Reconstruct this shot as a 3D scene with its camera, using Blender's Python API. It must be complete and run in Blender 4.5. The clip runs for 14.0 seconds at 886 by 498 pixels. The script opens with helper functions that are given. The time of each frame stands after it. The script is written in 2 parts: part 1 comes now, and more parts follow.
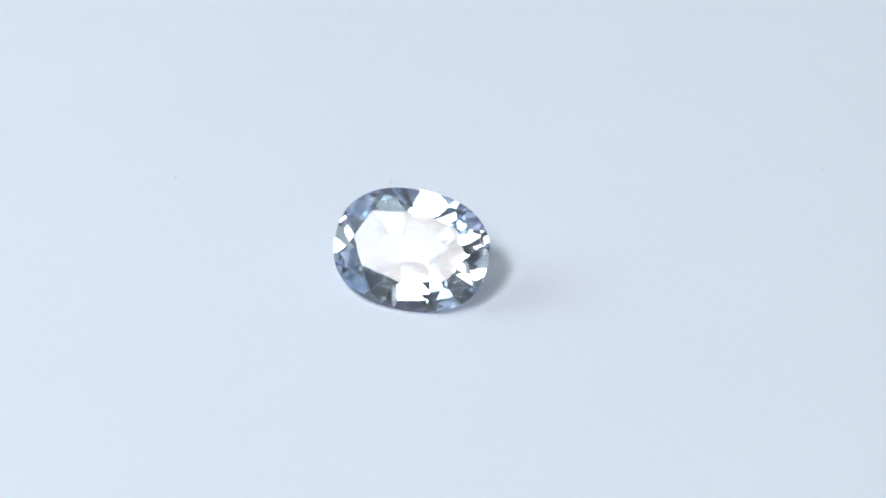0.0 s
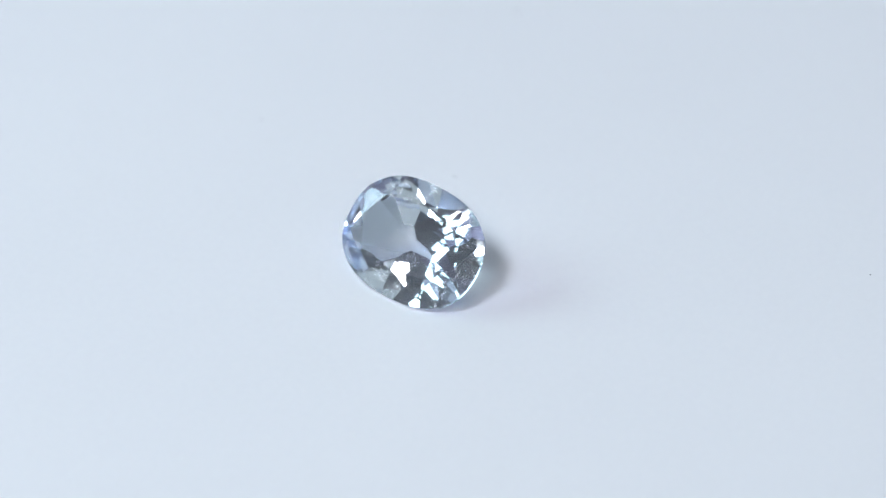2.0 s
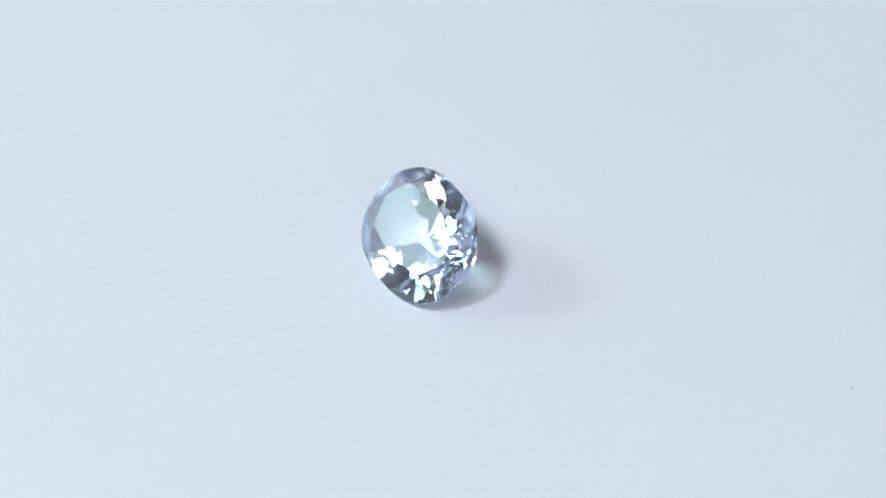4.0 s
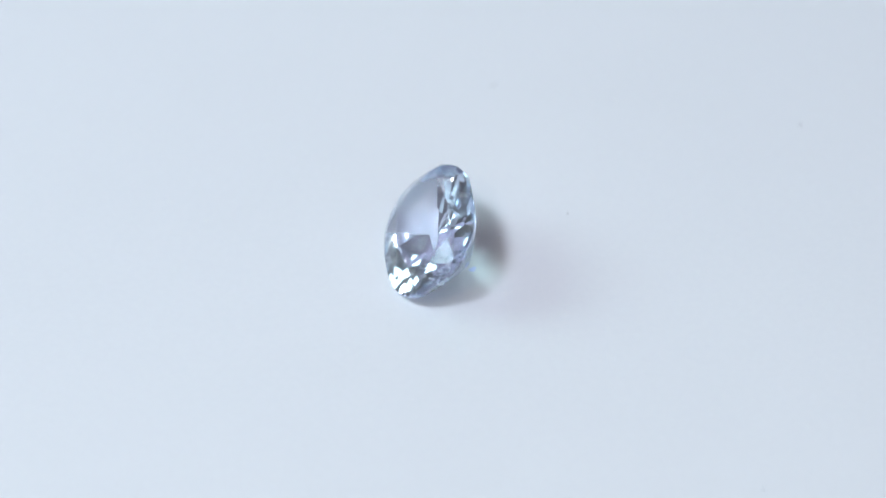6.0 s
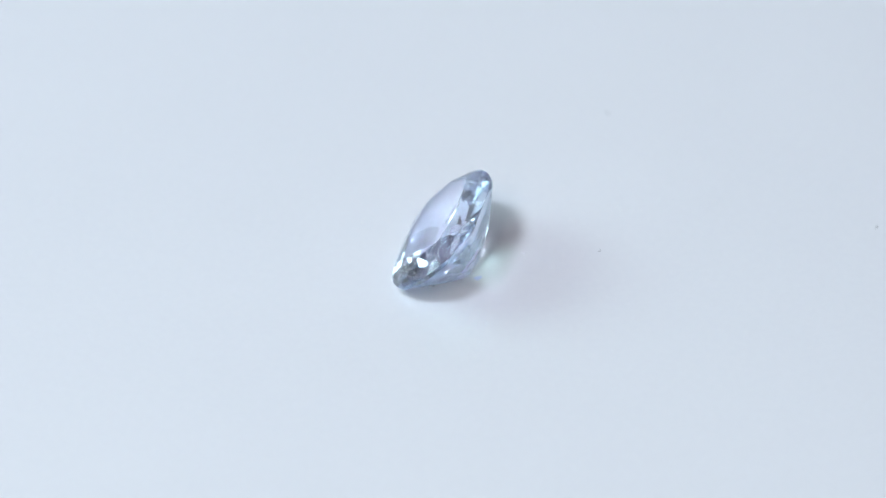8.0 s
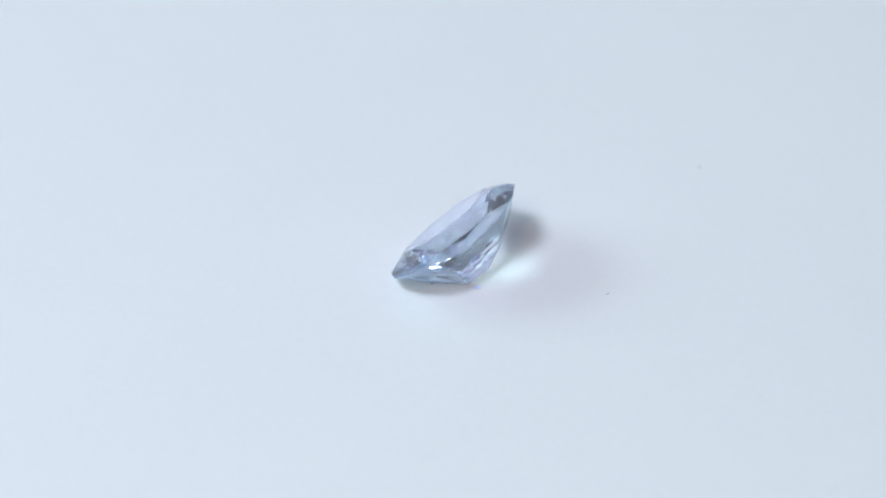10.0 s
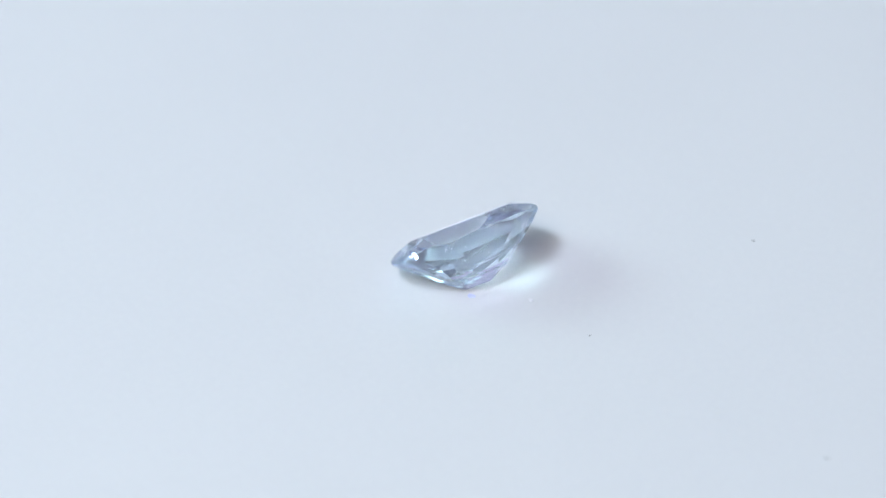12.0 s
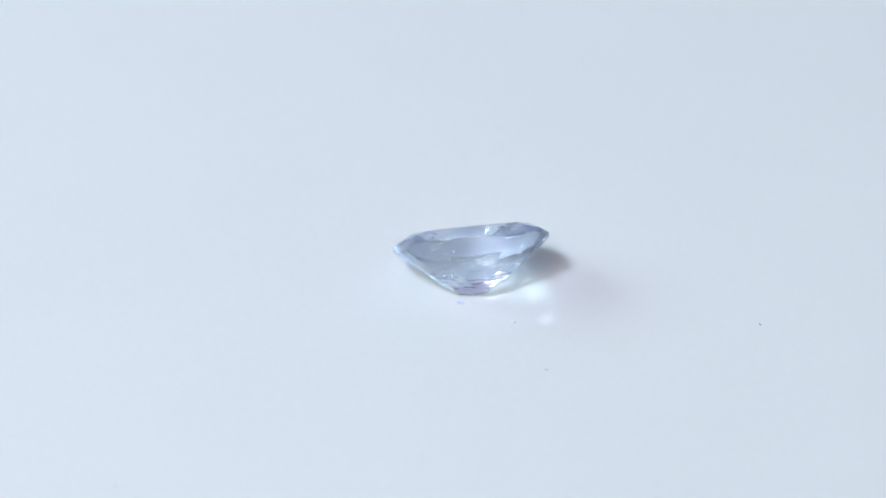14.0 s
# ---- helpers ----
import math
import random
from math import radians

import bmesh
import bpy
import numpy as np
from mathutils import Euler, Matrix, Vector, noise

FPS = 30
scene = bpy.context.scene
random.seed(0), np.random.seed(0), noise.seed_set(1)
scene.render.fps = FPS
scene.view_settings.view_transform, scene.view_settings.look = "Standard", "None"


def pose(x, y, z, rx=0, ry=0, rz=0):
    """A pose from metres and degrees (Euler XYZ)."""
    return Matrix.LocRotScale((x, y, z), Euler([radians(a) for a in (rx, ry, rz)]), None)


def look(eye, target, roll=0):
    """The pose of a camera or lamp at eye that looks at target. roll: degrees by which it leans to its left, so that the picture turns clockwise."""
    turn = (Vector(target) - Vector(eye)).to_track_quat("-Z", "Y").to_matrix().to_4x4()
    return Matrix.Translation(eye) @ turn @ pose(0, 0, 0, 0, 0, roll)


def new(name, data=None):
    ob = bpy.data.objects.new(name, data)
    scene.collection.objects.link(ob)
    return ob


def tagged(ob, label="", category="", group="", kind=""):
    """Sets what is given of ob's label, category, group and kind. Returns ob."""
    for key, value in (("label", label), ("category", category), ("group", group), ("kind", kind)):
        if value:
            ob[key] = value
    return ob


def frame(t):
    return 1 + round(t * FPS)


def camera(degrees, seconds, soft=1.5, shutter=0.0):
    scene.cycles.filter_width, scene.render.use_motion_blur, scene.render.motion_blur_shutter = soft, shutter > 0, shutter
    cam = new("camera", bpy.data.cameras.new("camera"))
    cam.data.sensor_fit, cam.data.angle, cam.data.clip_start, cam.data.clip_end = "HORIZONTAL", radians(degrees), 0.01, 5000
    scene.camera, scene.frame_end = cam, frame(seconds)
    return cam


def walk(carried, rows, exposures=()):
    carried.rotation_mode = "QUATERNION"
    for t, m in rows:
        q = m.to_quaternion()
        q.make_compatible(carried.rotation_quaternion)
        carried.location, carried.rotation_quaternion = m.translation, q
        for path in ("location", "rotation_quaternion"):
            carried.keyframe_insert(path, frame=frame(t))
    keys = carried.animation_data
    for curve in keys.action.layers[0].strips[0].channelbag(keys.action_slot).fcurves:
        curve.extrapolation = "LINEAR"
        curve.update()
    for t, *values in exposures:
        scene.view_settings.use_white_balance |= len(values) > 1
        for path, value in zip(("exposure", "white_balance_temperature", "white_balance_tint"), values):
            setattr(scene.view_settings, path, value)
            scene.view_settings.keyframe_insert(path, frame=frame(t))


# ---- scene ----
# One faceted oval gemstone, 8 mm long, lies on a small white display turntable that turns clockwise.
U = 2.90125e-5          # scale of the plan, metres
TOP = 0.80              # height of the platter's upper face
SPEED = 11.475          # degrees a second, clockwise seen from above
ELEV = radians(40.519)  # the camera looks down by this much
DIST = 7834.7 * U
SECONDS = 14.0


def on_table(x, y, z=0.0):
    return Vector((x, y, TOP + z))


# ---- camera ----
cam = camera(2 * math.degrees(math.atan(784 / 7834.7)), SECONDS, soft=1.5)
forward = Vector((0, math.cos(ELEV), -math.sin(ELEV)))
upward = Vector((0, math.sin(ELEV), math.cos(ELEV)))
eye = on_table(0, 0) - forward * DIST + Vector((0.9 * U, 0, 0)) + upward * 58.7 * U
still = look(eye, eye + forward)
walk(cam, [(0.0, still), (SECONDS, still)], exposures=[(0.0, 0.06), (0.3, 0.05), (0.6, 0.01), (SECONDS, 0.01)])
cam.data.dof.use_dof = True
cam.data.dof.focus_distance = DIST - 0.0013
cam.data.dof.aperture_fstop = 24.0


# ---- world and lamps ----
world = bpy.data.worlds.new("dim_surroundings")
world.use_nodes = True
world.node_tree.nodes["Background"].inputs["Color"].default_value = (0.62, 0.72, 0.9, 1)
world.node_tree.nodes["Background"].inputs["Strength"].default_value = 0.1
scene.world = world


def area_lamp(name, azimuth, elevation, distance, width, height, watts, colour):
    """A rectangular lamp aimed at the stone from that bearing."""
    data = bpy.data.lights.new(name, "AREA")
    data.shape, data.size, data.size_y = "RECTANGLE", width, height
    data.energy, data.color = watts, colour
    a, e = radians(azimuth), radians(elevation)
    place = on_table(0, 0.0015) + distance * Vector((math.cos(a) * math.cos(e), math.sin(a) * math.cos(e), math.sin(e)))
    ob = new(name, data)
    ob.matrix_world = look(place, on_table(0, 0.0015, 0.002))
    return ob


area_lamp("desk_lamp_light", -136, 61, 0.50, 0.085, 0.085, 1.47, (0.705, 0.815, 0.985))
area_lamp("front_panel_light", -114, 51, 0.45, 0.108, 0.125, 0.44, (0.98, 0.90, 0.86))
area_lamp("side_panel_light", 169, 33, 0.60, 0.37, 0.25, 1.62, (0.62, 0.85, 0.86))
# broad fill added to put pale patches into the facets; no window stands there
area_lamp("window_light", -75, 33, 1.50, 1.50, 1.00, 2.6, (0.87, 0.96, 0.95))
scene.cycles.caustics_refractive = scene.cycles.caustics_reflective = True
scene.cycles.sample_clamp_indirect, scene.cycles.blur_glossy = 0.0, 0.0
scene.cycles.max_bounces, scene.cycles.transmission_bounces, scene.cycles.glossy_bounces = 32, 32, 16


# ---- materials ----
def material(name):
    m = bpy.data.materials.new(name)
    m.use_nodes = True
    return m, m.node_tree, m.node_tree.nodes, m.node_tree.links, m.node_tree.nodes["Principled BSDF"]


def surface(name, low, high, scale, rough, bump=0.0, detail=6, fine=0.0, metal=0.0):
    """Two-scale mottling between two colours, with roughness that varies and a fine relief."""
    m, tree, nodes, links, bsdf = material(name)
    where = nodes.new("ShaderNodeTexCoord")
    broad = nodes.new("ShaderNodeTexNoise")
    broad.inputs["Scale"].default_value, broad.inputs["Detail"].default_value = scale, detail
    grain = nodes.new("ShaderNodeTexNoise")
    grain.inputs["Scale"].default_value, grain.inputs["Detail"].default_value = fine or scale * 14, 3
    for n in (broad, grain):
        links.new(where.outputs["Object"], n.inputs["Vector"])
    both = nodes.new("ShaderNodeMath")
    both.operation = "MULTIPLY_ADD"
    both.inputs[1].default_value = 0.45
    links.new(grain.outputs["Fac"], both.inputs[0])
    half = nodes.new("ShaderNodeMath")
    half.operation = "MULTIPLY"
    half.inputs[1].default_value = 0.55
    links.new(broad.outputs["Fac"], half.inputs[0])
    links.new(half.outputs[0], both.inputs[2])
    ramp = nodes.new("ShaderNodeValToRGB")
    ramp.color_ramp.elements[0].position, ramp.color_ramp.elements[1].position = 0.32, 0.68
    ramp.color_ramp.elements[0].color, ramp.color_ramp.elements[1].color = (*low, 1), (*high, 1)
    links.new(both.outputs[0], ramp.inputs["Fac"])
    links.new(ramp.outputs["Color"], bsdf.inputs["Base Color"])
    rough_range = nodes.new("ShaderNodeMapRange")
    rough_range.inputs["To Min"].default_value, rough_range.inputs["To Max"].default_value = rough - 0.06, rough + 0.06
    links.new(broad.outputs["Fac"], rough_range.inputs["Value"])
    links.new(rough_range.outputs["Result"], bsdf.inputs["Roughness"])
    bsdf.inputs["Metallic"].default_value = metal
    if bump:
        relief = nodes.new("ShaderNodeBump")
        relief.inputs["Strength"].default_value, relief.inputs["Distance"].default_value = bump, 0.00002
        links.new(grain.outputs["Fac"], relief.inputs["Height"])
        links.new(relief.outputs["Normal"], bsdf.inputs["Normal"])
    return m


def gem_material(name, rough, dust, cell, film, edge_sheen=0.0):
    """Pale blue corundum: clear glassy body with scattered white grains and a thin uneven film added to lighten dark
    facets.
    """
    m, tree, nodes, links, bsdf = material(name)
    out = nodes["Material Output"]
    nodes.remove(bsdf)
    clear = nodes.new("ShaderNodeBsdfGlass")
    clear.inputs["Color"].default_value = GEM_TINT
    clear.inputs["IOR"].default_value = 1.74
    clear.inputs["Roughness"].default_value = rough
    where = nodes.new("ShaderNodeTexCoord")
    dots = nodes.new("ShaderNodeTexVoronoi")
    dots.inputs["Scale"].default_value = 1 / cell
    links.new(where.outputs["Object"], dots.inputs["Vector"])
    cut = nodes.new("ShaderNodeSeparateColor")
    links.new(dots.outputs["Color"], cut.inputs["Color"])
    patch = nodes.new("ShaderNodeTexNoise")
    patch.inputs["Scale"].default_value, patch.inputs["Detail"].default_value = 650, 4
    links.new(where.outputs["Object"], patch.inputs["Vector"])
    sizes = nodes.new("ShaderNodeMath")
    sizes.operation = "POWER"
    sizes.inputs[1].default_value = 1.8
    links.new(cut.outputs["Red"], sizes.inputs[0])
    near = nodes.new("ShaderNodeMath")
    near.operation = "MULTIPLY"
    links.new(sizes.outputs[0], near.inputs[0])
    thick = nodes.new("ShaderNodeMapRange")
    thick.inputs["From Min"].default_value, thick.inputs["From Max"].default_value = 0.44, 0.60
    thick.inputs["To Min"].default_value, thick.inputs["To Max"].default_value = 0.04 * dust, dust
    links.new(patch.outputs["Fac"], thick.inputs["Value"])
    links.new(thick.outputs["Result"], near.inputs[1])
    below = nodes.new("ShaderNodeMath")
    below.operation = "LESS_THAN"
    links.new(dots.outputs["Distance"], below.inputs[0])
    links.new(near.outputs[0], below.inputs[1])
    chalk = nodes.new("ShaderNodeBsdfDiffuse")
    chalk.inputs["Color"].default_value = (0.95, 0.95, 0.97, 1)
    # uneven pale haze mixed in to lift the dark facets
    cloud = nodes.new("ShaderNodeTexNoise")
    cloud.inputs["Scale"].default_value, cloud.inputs["Detail"].default_value = 420, 5
    links.new(where.outputs["Object"], cloud.inputs["Vector"])
    haze = nodes.new("ShaderNodeMapRange")
    haze.inputs["From Min"].default_value, haze.inputs["From Max"].default_value = 0.3, 0.7
    haze.inputs["To Min"].default_value, haze.inputs["To Max"].default_value = 0.35 * film, 1.5 * film
    links.new(cloud.outputs["Fac"], haze.inputs["Value"])
    lift = nodes.new("ShaderNodeBsdfDiffuse")
    lift.inputs["Color"].default_value = (0.76, 0.82, 0.95, 1)
    veil = nodes.new("ShaderNodeMixShader")
    links.new(haze.outputs["Result"], veil.inputs["Fac"])
    links.new(clear.outputs[0], veil.inputs[1])
    links.new(lift.outputs[0], veil.inputs[2])
    mix = nodes.new("ShaderNodeMixShader")
    links.new(below.outputs[0], mix.inputs["Fac"])
    links.new(veil.outputs[0], mix.inputs[1])
    links.new(chalk.outputs[0], mix.inputs[2])
    if edge_sheen:  # lilac light put into the material as a sheen, strongest seen edge on
        velvet = nodes.new("ShaderNodeBsdfSheen")
        velvet.inputs["Color"].default_value = (0.84 * edge_sheen, 0.74 * edge_sheen, 1.0 * edge_sheen, 1)
        velvet.inputs["Roughness"].default_value = 0.5
        both = nodes.new("ShaderNodeAddShader")
        links.new(mix.outputs[0], both.inputs[0])
        links.new(velvet.outputs[0], both.inputs[1])
        mix = both
    links.new(mix.outputs[0], out.inputs["Surface"])
    return m


GEM_TINT = (0.908, 0.940, 0.975, 1)
POLISHED = gem_material("polished_pale_blue_stone", 0.03, 0.46, 0.000075, 0.012)
CLEAN_FACE = gem_material("clean_pale_blue_table", 0.0, 0.06, 0.00019, 0.02, 0.45)
GROUND_EDGE = gem_material("ground_girdle", 0.08, 0.2, 0.00006, 0.02)
PLATTER = surface("white_satin_acrylic", (0.775, 0.785, 0.80), (0.80, 0.81, 0.82), 60, 0.20, 0.03, fine=2600)
PLASTIC = surface("white_moulded_plastic", (0.70, 0.70, 0.70), (0.78, 0.78, 0.78), 40, 0.4, 0.1)
RUBBER = surface("black_rubber", (0.015, 0.015, 0.016), (0.03, 0.03, 0.032), 90, 0.8, 0.2)
DESK = surface("white_laminate", (0.72, 0.72, 0.75), (0.78, 0.78, 0.81), 12, 0.5, 0.1)
# tint chosen so that the table facet reflects lilac from behind
LILAC_WALL = surface("pale_lilac_wall_paint", (0.72, 0.60, 0.80), (0.78, 0.66, 0.86), 3, 0.9, 0.2)
# cream tint of the unseen walls, added to warm the light bounced into the shadow
WALL = surface("pale_cream_wall_paint", (0.68, 0.65, 0.58), (0.74, 0.71, 0.64), 3, 0.9, 0.2)
FLOOR = surface("dark_floor", (0.10, 0.10, 0.11), (0.16, 0.16, 0.17), 4, 0.6, 0.1)
LINT = surface("grey_brown_lint", (0.20, 0.20, 0.20), (0.34, 0.34, 0.33), 4000, 0.9, 0.0)
BLUE_CHIP = surface("pale_blue_mineral_chip", (0.60, 0.65, 0.90), (0.70, 0.74, 0.93), 5000, 0.3, 0.0)
FLAKE = surface("pale_crystal_flake", (0.85, 0.86, 0.9), (0.93, 0.94, 0.97), 5000, 0.12, 0.0)


# ---- mesh helpers ----
def mesh_of(name, bm, mat):
    me = bpy.data.meshes.new(name)
    bm.to_mesh(me)
    bm.free()
    me.materials.append(mat)
    return me


def part(name, bm, mat, parent, label=""):
    ob = new(name, mesh_of(name, bm, mat))
    ob.parent = parent
    return tagged(ob, label)


def box(bm, x0, y0, z0, x1, y1, z1, bevel=0.0):
    made = bmesh.ops.create_cube(bm, size=1.0, matrix=Matrix.Translation(((x0 + x1) / 2, (y0 + y1) / 2, (z0 + z1) / 2))
                                 @ Matrix.Diagonal((x1 - x0, y1 - y0, z1 - z0, 1)))
    if bevel:
        edges = {e for v in made["verts"] for e in v.link_edges}
        bmesh.ops.bevel(bm, geom=list(edges), offset=bevel, segments=2, affect="EDGES", profile=0.6)
    return bm


def lathe(profile, steps=96):
    """A closed body of revolution; profile: (radius, height) from the axis below to the axis above."""
    bm = bmesh.new()
    rings = []
    for r, z in profile:
        if r < 1e-9:
            rings.append([bm.verts.new((0, 0, z))])
        else:
            rings.append([bm.verts.new((r * math.cos(2 * math.pi * k / steps), r * math.sin(2 * math.pi * k / steps), z)) for k in range(steps)])
    for lower, upper in zip(rings, rings[1:]):
        for k in range(steps):
            q = (k + 1) % steps
            if len(lower) == 1:
                bm.faces.new((lower[0], upper[q], upper[k]))
            elif len(upper) == 1:
                bm.faces.new((lower[k], lower[q], upper[0]))
            else:
                bm.faces.new((lower[k], lower[q], upper[q], upper[k]))
    return bm


# ---- the unseen room round the desk, its paint tints reflections and bounced light ----
def slab(name, corners, mat, label, category):
    ob = new(name, mesh_of(name, box(bmesh.new(), *corners), mat))
    return tagged(ob, label, category, kind="structure")


slab("floor", (-1.3, -1.6, -0.1, 1.3, 0.4, 0.0), FLOOR, "dark grey matt floor of the room", "floor")
slab("ceiling", (-1.4, -1.7, 2.2, 1.4, 0.5, 2.3), WALL, "plain pale cream painted ceiling", "ceiling")
slab("wall_north", (-1.4, 0.4, 0.0, 1.4, 0.5, 2.2), LILAC_WALL, "plain pale lilac painted wall", "wall")
slab("wall_south", (-1.4, -1.7, 0.0, 1.4, -1.6, 2.2), WALL, "plain pale cream painted wall", "wall")
slab("wall_east", (1.3, -1.6, 0.0, 1.4, 0.4, 2.2), WALL, "plain pale cream painted wall", "wall")
slab("wall_west", (-1.4, -1.6, 0.0, -1.3, 0.4, 2.2), WALL, "plain pale cream painted wall", "wall")


def desk():
    root = tagged(new("desk"), "white laminate desk under the turntable", "desk")
    part("desktop", box(bmesh.new(), -0.6, -0.35, 0.725, 0.6, 0.35, 0.75, 0.003), DESK, root)
    for x in (-0.55, 0.51):
        for y in (-0.31, 0.27):
            part("leg", box(bmesh.new(), x, y, 0.0, x + 0.04, y + 0.04, 0.725, 0.002), PLASTIC, root)
    return root


desk()


# ---- the turntable ----
def turntable():
    """The fixed foot stands on the desk; the platter turns on it."""
    base = tagged(new("turntable"), "white display turntable with a slowly turning satin platter", "turntable")
    base.location = (0, 0, 0.75)
    part("housing", lathe([(0, 0.003), (0.066, 0.003), (0.068, 0.006), (0.064, 0.034), (0.061, 0.037), (0, 0.037)]), PLASTIC, base)
    for k in range(4):
        a = math.pi / 4 + k * math.pi / 2
        foot = part("foot", lathe([(0, 0), (0.007, 0), (0.008, 0.001), (0.008, 0.003), (0, 0.003)], 24), RUBBER, base, "black rubber foot")
        foot.location = (0.05 * math.cos(a), 0.05 * math.sin(a), 0)
    turning = part("platter", lathe([(0, 0.002), (0.073, 0.002), (0.0748, 0.0032), (0.075, 0.005), (0.075, 0.0115), (0.0745, 0.0126), (0.0735, 0.013), (0, 0.013)], 128), PLATTER, base, "white satin acrylic platter")
    part("spindle", lathe([(0, 0), (0.02, 0), (0.02, 0.002), (0, 0.002)], 32), RUBBER, turning, "black spindle collar")
    return turning


# ---- the gemstone ----
A, B, POWER = 137.87, 106.68, 2.391      # half length, half width and squareness of the girdle
CROWN, DEPTH, EDGE = 24.25, 91.16, 6.3   # heights over and under the girdle's middle, girdle thickness
TABLE = ((0.74, -0.03), (0.56, 0.43), (0.02, 0.58), (-0.54, 0.42), (-0.73, -0.02), (-0.55, -0.47), (-0.01, -0.62), (0.57, -0.49))  # the table's corners, shares of A and B
KEEL_X, KEEL_Y = 0.20, 0.05             # the keel's share
REST = Vector((-0.04897, 0.68907, -0.72304)).normalized()  # the pavilion face on which it lies, in its own space


# The cutting table of the pavilion: slope (multiple of the straight line to the keel) and turn in degrees.
GIRDLE_CUTS = [
    (1.087, 13.7), (1.047, 10.8), (1.211, 27.7), (1.115, 0.4), (1.082, 19.9), (1.115, -17.2), (1.079, 4.3), (1.08, 3.9),
    (1.131, -0.0), (1.127, 2.0), (1.126, 0.1), (1.135, 0.4), (1.075, 19.7), (1.163, -3.7), (1.025, -20.3), (1.172, -4.1),
]
MAIN_CUTS = [
    (0, 1.078, -1.9), (1, 1.17, 6.0), (3, 1.115, -9.9), (4, 1.067, 11.1), (5, 1.042, 7.4), (6, 1.102, -4.2), (7, 1.032, 2.5),
]
STEP_CUTS = [
    (1.014, 3.9), (0.82, 12.6), (1.056, 0.5), (0.784, 5.3), (1.072, 16.7), (0.823, -0.6), (1.193, -20.2), (0.766, 5.9),
    (1.171, -0.3), (0.733, -29.0), (1.015, 11.8), (0.872, -19.8), (1.222, 6.4), (0.797, -6.2), (1.019, 15.3), (0.719, -3.3),
    (0.946, 21.9), (0.801, 5.0),
]


def reach(a, b, power, nx, ny):
    """How far a rounded outline reaches along a direction."""
    q = power / (power - 1)
    return (abs(a * nx) ** q + abs(b * ny) ** q) ** (1 / q)


def facet_planes():
    """(normal, distance, which part) of each facet, inside where n.x <= d."""
    planes = []

    def side(degrees):
        a = radians(degrees)
        n = Vector((B * math.cos(a), A * math.sin(a)))
        n.normalize()
        return n.x, n.y

    def facet(nx, ny, slope, r, z, up, where):
        n = Vector((nx * math.sin(slope), ny * math.sin(slope), up * math.cos(slope)))
        planes.append((n, n.x * nx * r + n.y * ny * r + n.z * z, where))

    for k in range(72):
        a = 2 * math.pi * k / 72
        nx, ny = math.cos(a), math.sin(a)
        planes.append((Vector((nx, ny, 0)), reach(A, B, POWER, nx, ny), "girdle"))
    planes.append((Vector((0, 0, 1)), CROWN, "table_facet"))
    planes.append((Vector((0, 0, -1)), DEPTH, "culet_facet"))
    top, bottom = EDGE / 2, -EDGE / 2
    corners = [Vector((A * x, B * y)) for x, y in TABLE]
    mains = []
    for k in range(8):  # kite-shaped mains run from a table corner to the girdle
        nx, ny = side(45 * k)
        r, t = reach(A, B, POWER, nx, ny), corners[k].dot(Vector((nx, ny)))
        mains.append(math.atan((CROWN - top) / (r - t)))
        facet(nx, ny, mains[k], t, CROWN, 1, "crown_main_facet")
    for k in range(8):  # star facets lie along the table's sides
        a, b = corners[k], corners[(k + 1) % 8]
        n = Vector((b.y - a.y, a.x - b.x)).normalized()
        facet(n.x, n.y, (mains[k] + mains[(k + 1) % 8]) * 0.34, n.dot(a), CROWN, 1, "star_facet")
    height = DEPTH + bottom

    def below(degrees, share, tilt, turn, where):
        """A pavilion facet that starts at a share of the depth under the girdle; its slope is a multiple of the straight line to the keel."""
        nx, ny = side(degrees + turn)
        r, t = reach(A, B, POWER, nx, ny), reach(A * KEEL_X, B * KEEL_Y, 2.0, nx, ny)
        slope = math.atan(height / (r - t))
        facet(nx, ny, slope * tilt, r - (r - t) * share * 0.94, bottom - height * share, -1, where)

    for k in range(16):  # pairs of narrow facets against the girdle, over and under it
        nx, ny = side(22.5 * k + 11.25)
        facet(nx, ny, mains[(k + 1) // 2 % 8] * 1.25, reach(A, B, POWER, nx, ny), top, 1, "crown_girdle_facet")
        below(22.5 * k + 11.25, 0.0, *GIRDLE_CUTS[k], "pavilion_girdle_facet")
    rest_r = reach(A, B, POWER, REST.x / math.hypot(REST.x, REST.y), REST.y / math.hypot(REST.x, REST.y))
    planes.append((REST, REST.z * bottom + math.hypot(REST.x, REST.y) * rest_r, "pavilion_main_facet"))
    for k, tilt, turn in MAIN_CUTS:
        below(45 * k, 0.0, tilt, turn, "pavilion_main_facet")
    for k, (tilt, turn) in enumerate(STEP_CUTS):  # two tiers of steps down to the keel on the far side
        below(180 + 22.5 * (k // 2), 0.76 if k % 2 else 0.33, tilt, turn, "pavilion_step_facet")
    return planes


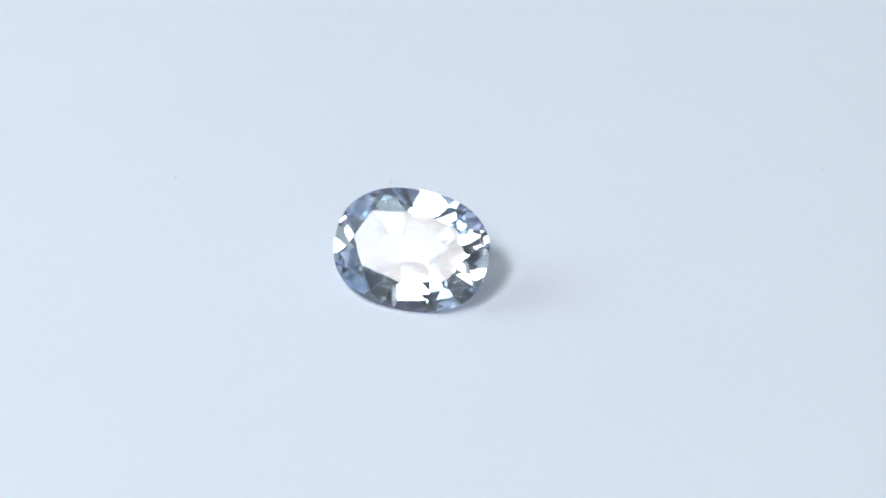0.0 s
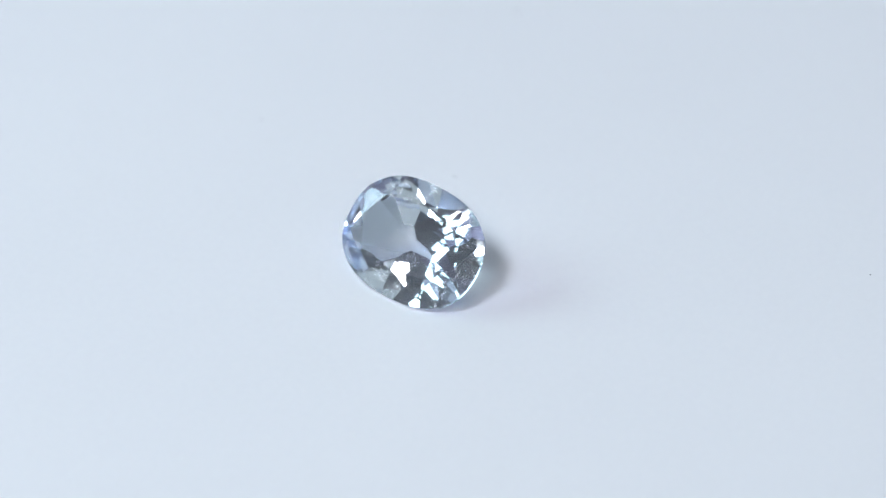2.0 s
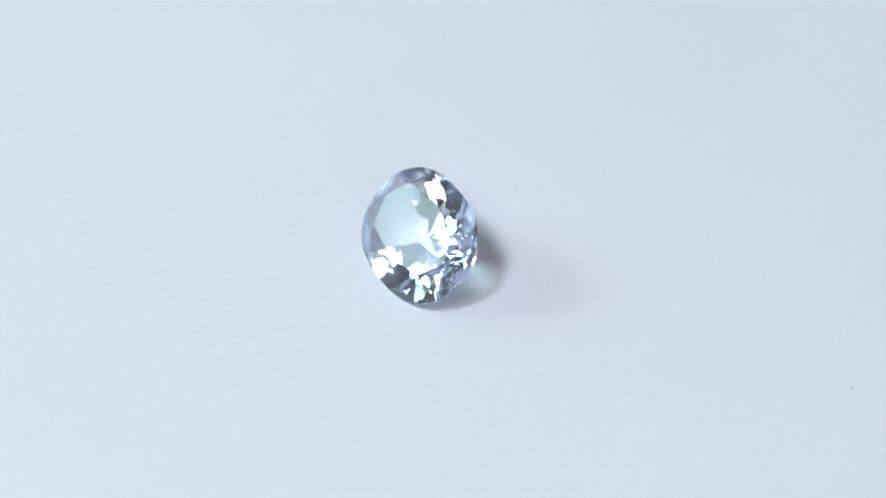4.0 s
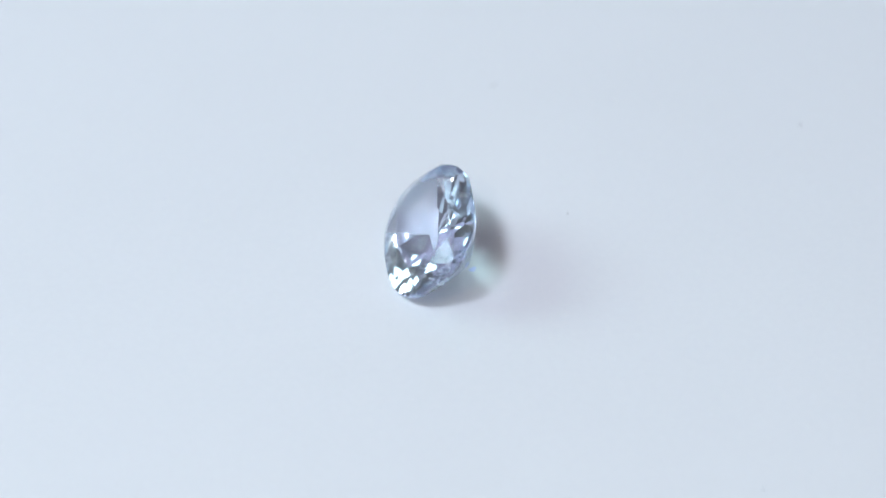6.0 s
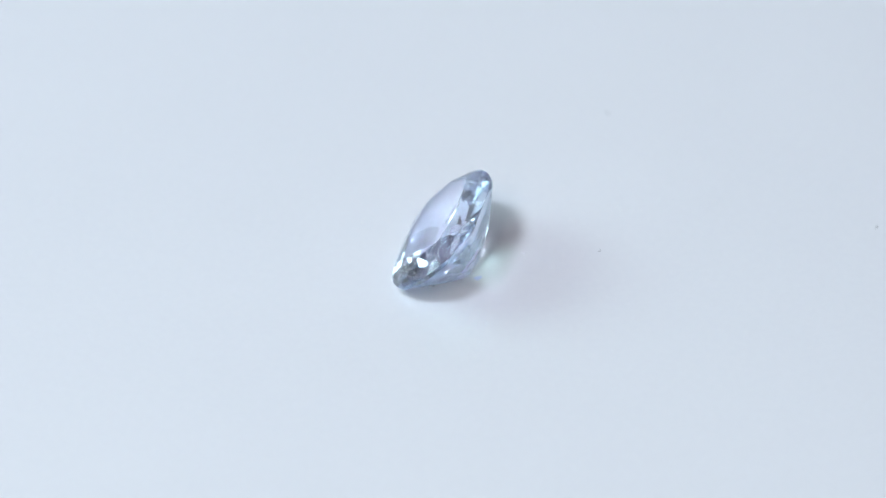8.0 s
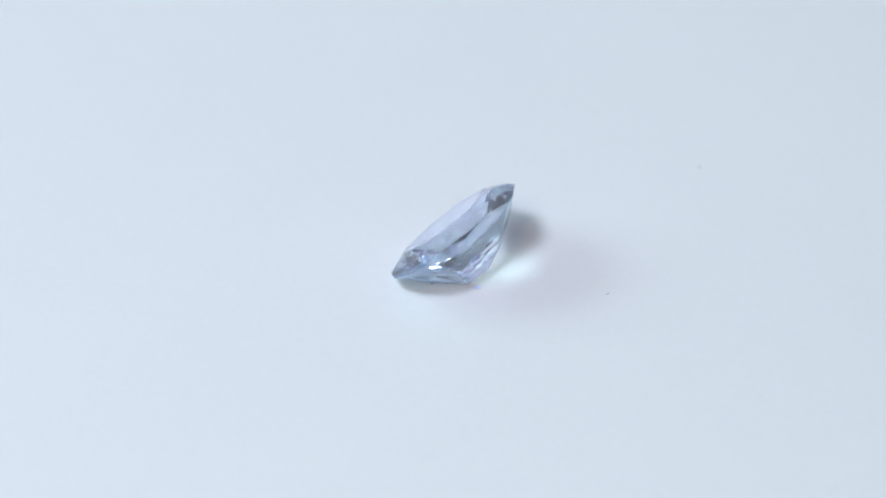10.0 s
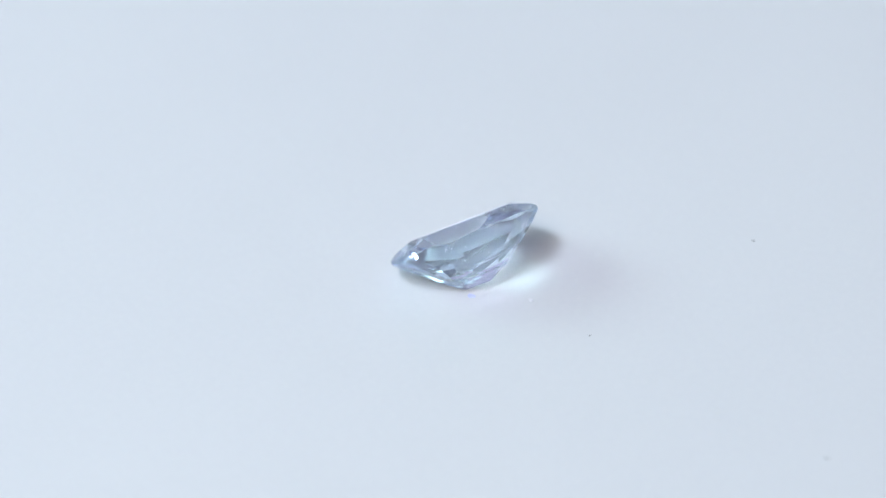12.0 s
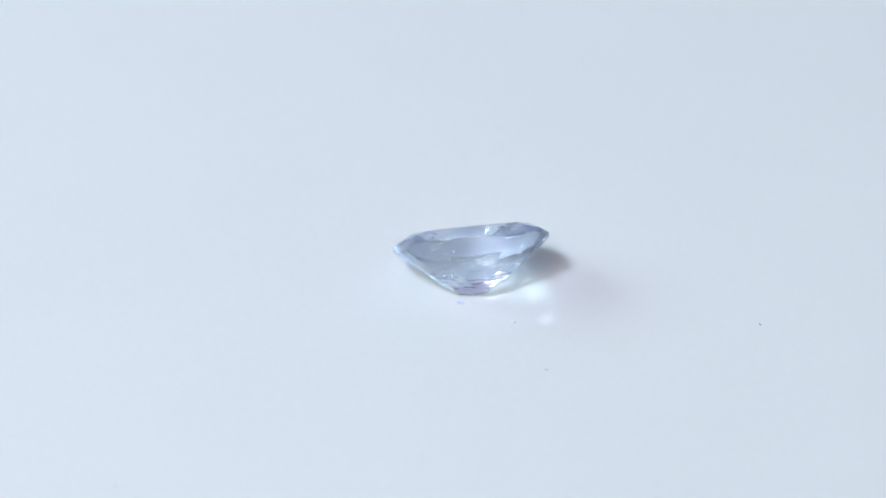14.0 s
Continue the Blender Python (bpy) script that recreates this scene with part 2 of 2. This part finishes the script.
def cut_stone():
    """Cuts the stone along its facet planes and sorts the faces into its parts."""
    planes = facet_planes()
    n = np.array([p[0] for p in planes])
    d = np.array([p[1] for p in planes])
    found = []
    count = len(planes)
    for i in range(count):
        j, k = np.triu_indices(count - i - 1, 1)
        j, k = j + i + 1, k + i + 1
        m = np.stack([np.broadcast_to(n[i], (len(j), 3)), n[j], n[k]], 1)
        good = abs(np.linalg.det(m)) > 1e-7
        if not good.any():
            continue
        rhs = np.stack([np.full(good.sum(), d[i]), d[j[good]], d[k[good]]], 1)
        x = np.linalg.solve(m[good], rhs[..., None])[..., 0]
        inside = (x @ n.T <= d + 1e-5).all(1)
        found.append(x[inside])
    corners = np.concatenate(found)
    corners = np.array(list({tuple(np.round(c, 2)): c for c in corners}.values()))
    bodies = {}
    for (normal, dist, where), on in zip(planes, abs(corners @ n.T - d).T < 0.02):
        if on.sum() < 3:
            continue
        pts = [Vector(c) for c in corners[on]]
        mid = sum(pts, Vector()) / len(pts)
        u = (pts[0] - mid).normalized()
        v = normal.cross(u)
        pts.sort(key=lambda p: math.atan2((p - mid).dot(v), (p - mid).dot(u)))
        bodies.setdefault(where, []).append(pts)
    return bodies


def gemstone():
    """Each facet is a part of the stone; the narrow faces round its edge make one girdle."""
    root = tagged(new("gemstone"), "pale blue transparent oval faceted gemstone resting tilted on its pavilion", "gemstone")
    labels = {"table_facet": "large flat polished table facet with a lilac sheen", "girdle": "thin ground girdle band round the edge",
              "culet_facet": "narrow keel facet at the stone's point"}
    for where, faces in cut_stone().items():
        for group in [faces] if where == "girdle" else [[pts] for pts in faces]:
            bm = bmesh.new()
            for pts in group:
                bm.faces.new([bm.verts.new(p * U) for p in pts])
            part(where, bm, {"girdle": GROUND_EDGE, "table_facet": CLEAN_FACE}.get(where, POLISHED), root, labels.get(where, ""))
    return root


# ---- lint and flakes on the platter ----
def fibre(length, width, bend, seed, label, mat):
    """A short curled fibre, lying flat."""
    rng = random.Random(seed)
    bm = bmesh.new()
    rings = []
    for i in range(9):
        s = i / 8 - 0.5
        taper = width * (1 - (2 * s) ** 2 * 0.75) * rng.uniform(0.8, 1.15)
        mid = Vector((s * length, bend * (s * s * 4 - 0.3) * length + rng.uniform(-0.02, 0.02) * length, width * 0.5))
        rings.append([bm.verts.new(mid + Vector((0, math.cos(k * math.pi / 3) * taper / 2, math.sin(k * math.pi / 3) * taper / 2))) for k in range(6)])
    for lo, hi in zip(rings, rings[1:]):
        for k in range(6):
            bm.faces.new((lo[k], lo[(k + 1) % 6], hi[(k + 1) % 6], hi[k]))
    bm.faces.new(rings[0][::-1])
    bm.faces.new(rings[-1])
    ob = new("lint", mesh_of("lint", bm, mat))
    return tagged(ob, label, "lint")


def flake(size, seed, label, mat, thick=0.35):
    """A tiny broken chip with flat sides."""
    rng = random.Random(seed)
    bm = bmesh.new()
    for k in range(14):
        bm.verts.new((rng.uniform(-0.5, 0.5) * size, rng.uniform(-0.4, 0.4) * size, rng.uniform(0, thick) * size))
    bmesh.ops.convex_hull(bm, input=bm.verts[:])
    bmesh.ops.delete(bm, geom=[v for v in bm.verts if not v.link_faces], context="VERTS")
    return tagged(new("crystal_flake", mesh_of("crystal_flake", bm, mat)), label, "flake")


platter = turntable()
stone = gemstone()
SPECKS = [
    (fibre(0.00022, 0.00005, 0.12, 1, "short grey lint fibre on the platter", LINT), 5.95, 15.34, 20),
    (fibre(0.00020, 0.00004, 0.2, 2, "thin curved grey lint fibre on the platter", LINT), 7.50, 4.03, 75),
    (fibre(0.00010, 0.00008, 0.05, 3, "tiny dark dust speck on the platter", LINT), 12.30, -18.25, 10),
    (fibre(0.00026, 0.00005, 0.1, 4, "faint lint fibre on the platter", LINT), 21.3, 8.76, 60),
    (flake(0.00028, 5, "tiny clear flake on the platter", FLAKE), 3.66, 3.00, 30),
    (flake(0.00046, 8, "tiny pale blue chip on the platter beside the gemstone", BLUE_CHIP, 0.1), 1.70, 0.67, 50),
    (fibre(0.00020, 0.00010, 0.1, 6, "dark crumb on the platter under the gemstone's edge", LINT), -0.375, -0.40, 40),
]


# ---- what turns ----
def motions():
    steps = [i * 0.5 for i in range(29)]
    turn = {t: Matrix.Translation((0, 0, TOP)) @ pose(0, 0, 0, 0, 0, -SPEED * (t - 7)) for t in steps}
    lie = pose(0, 0, 0, 0, 0, 82.918) @ pose(0, 0, 0, -43.556, 0, 0) @ pose(0, 0, 0, 0, -3.875, 0)
    low = min((lie @ v.co).z for ob in stone.children for v in ob.data.vertices)
    rest = Matrix.Translation((-11.267 * U, 53.187 * U, -low + 2e-6)) @ lie
    walk(platter, [(t, pose(0, 0, 0.037, 0, 0, -SPEED * (t - 7))) for t in steps])
    walk(stone, [(t, turn[t] @ rest) for t in steps])
    for ob, x, y, yaw in SPECKS:
        walk(ob, [(t, turn[t] @ pose(x / 1000, y / 1000, 0.000002, 0, 0, yaw)) for t in steps])


motions()
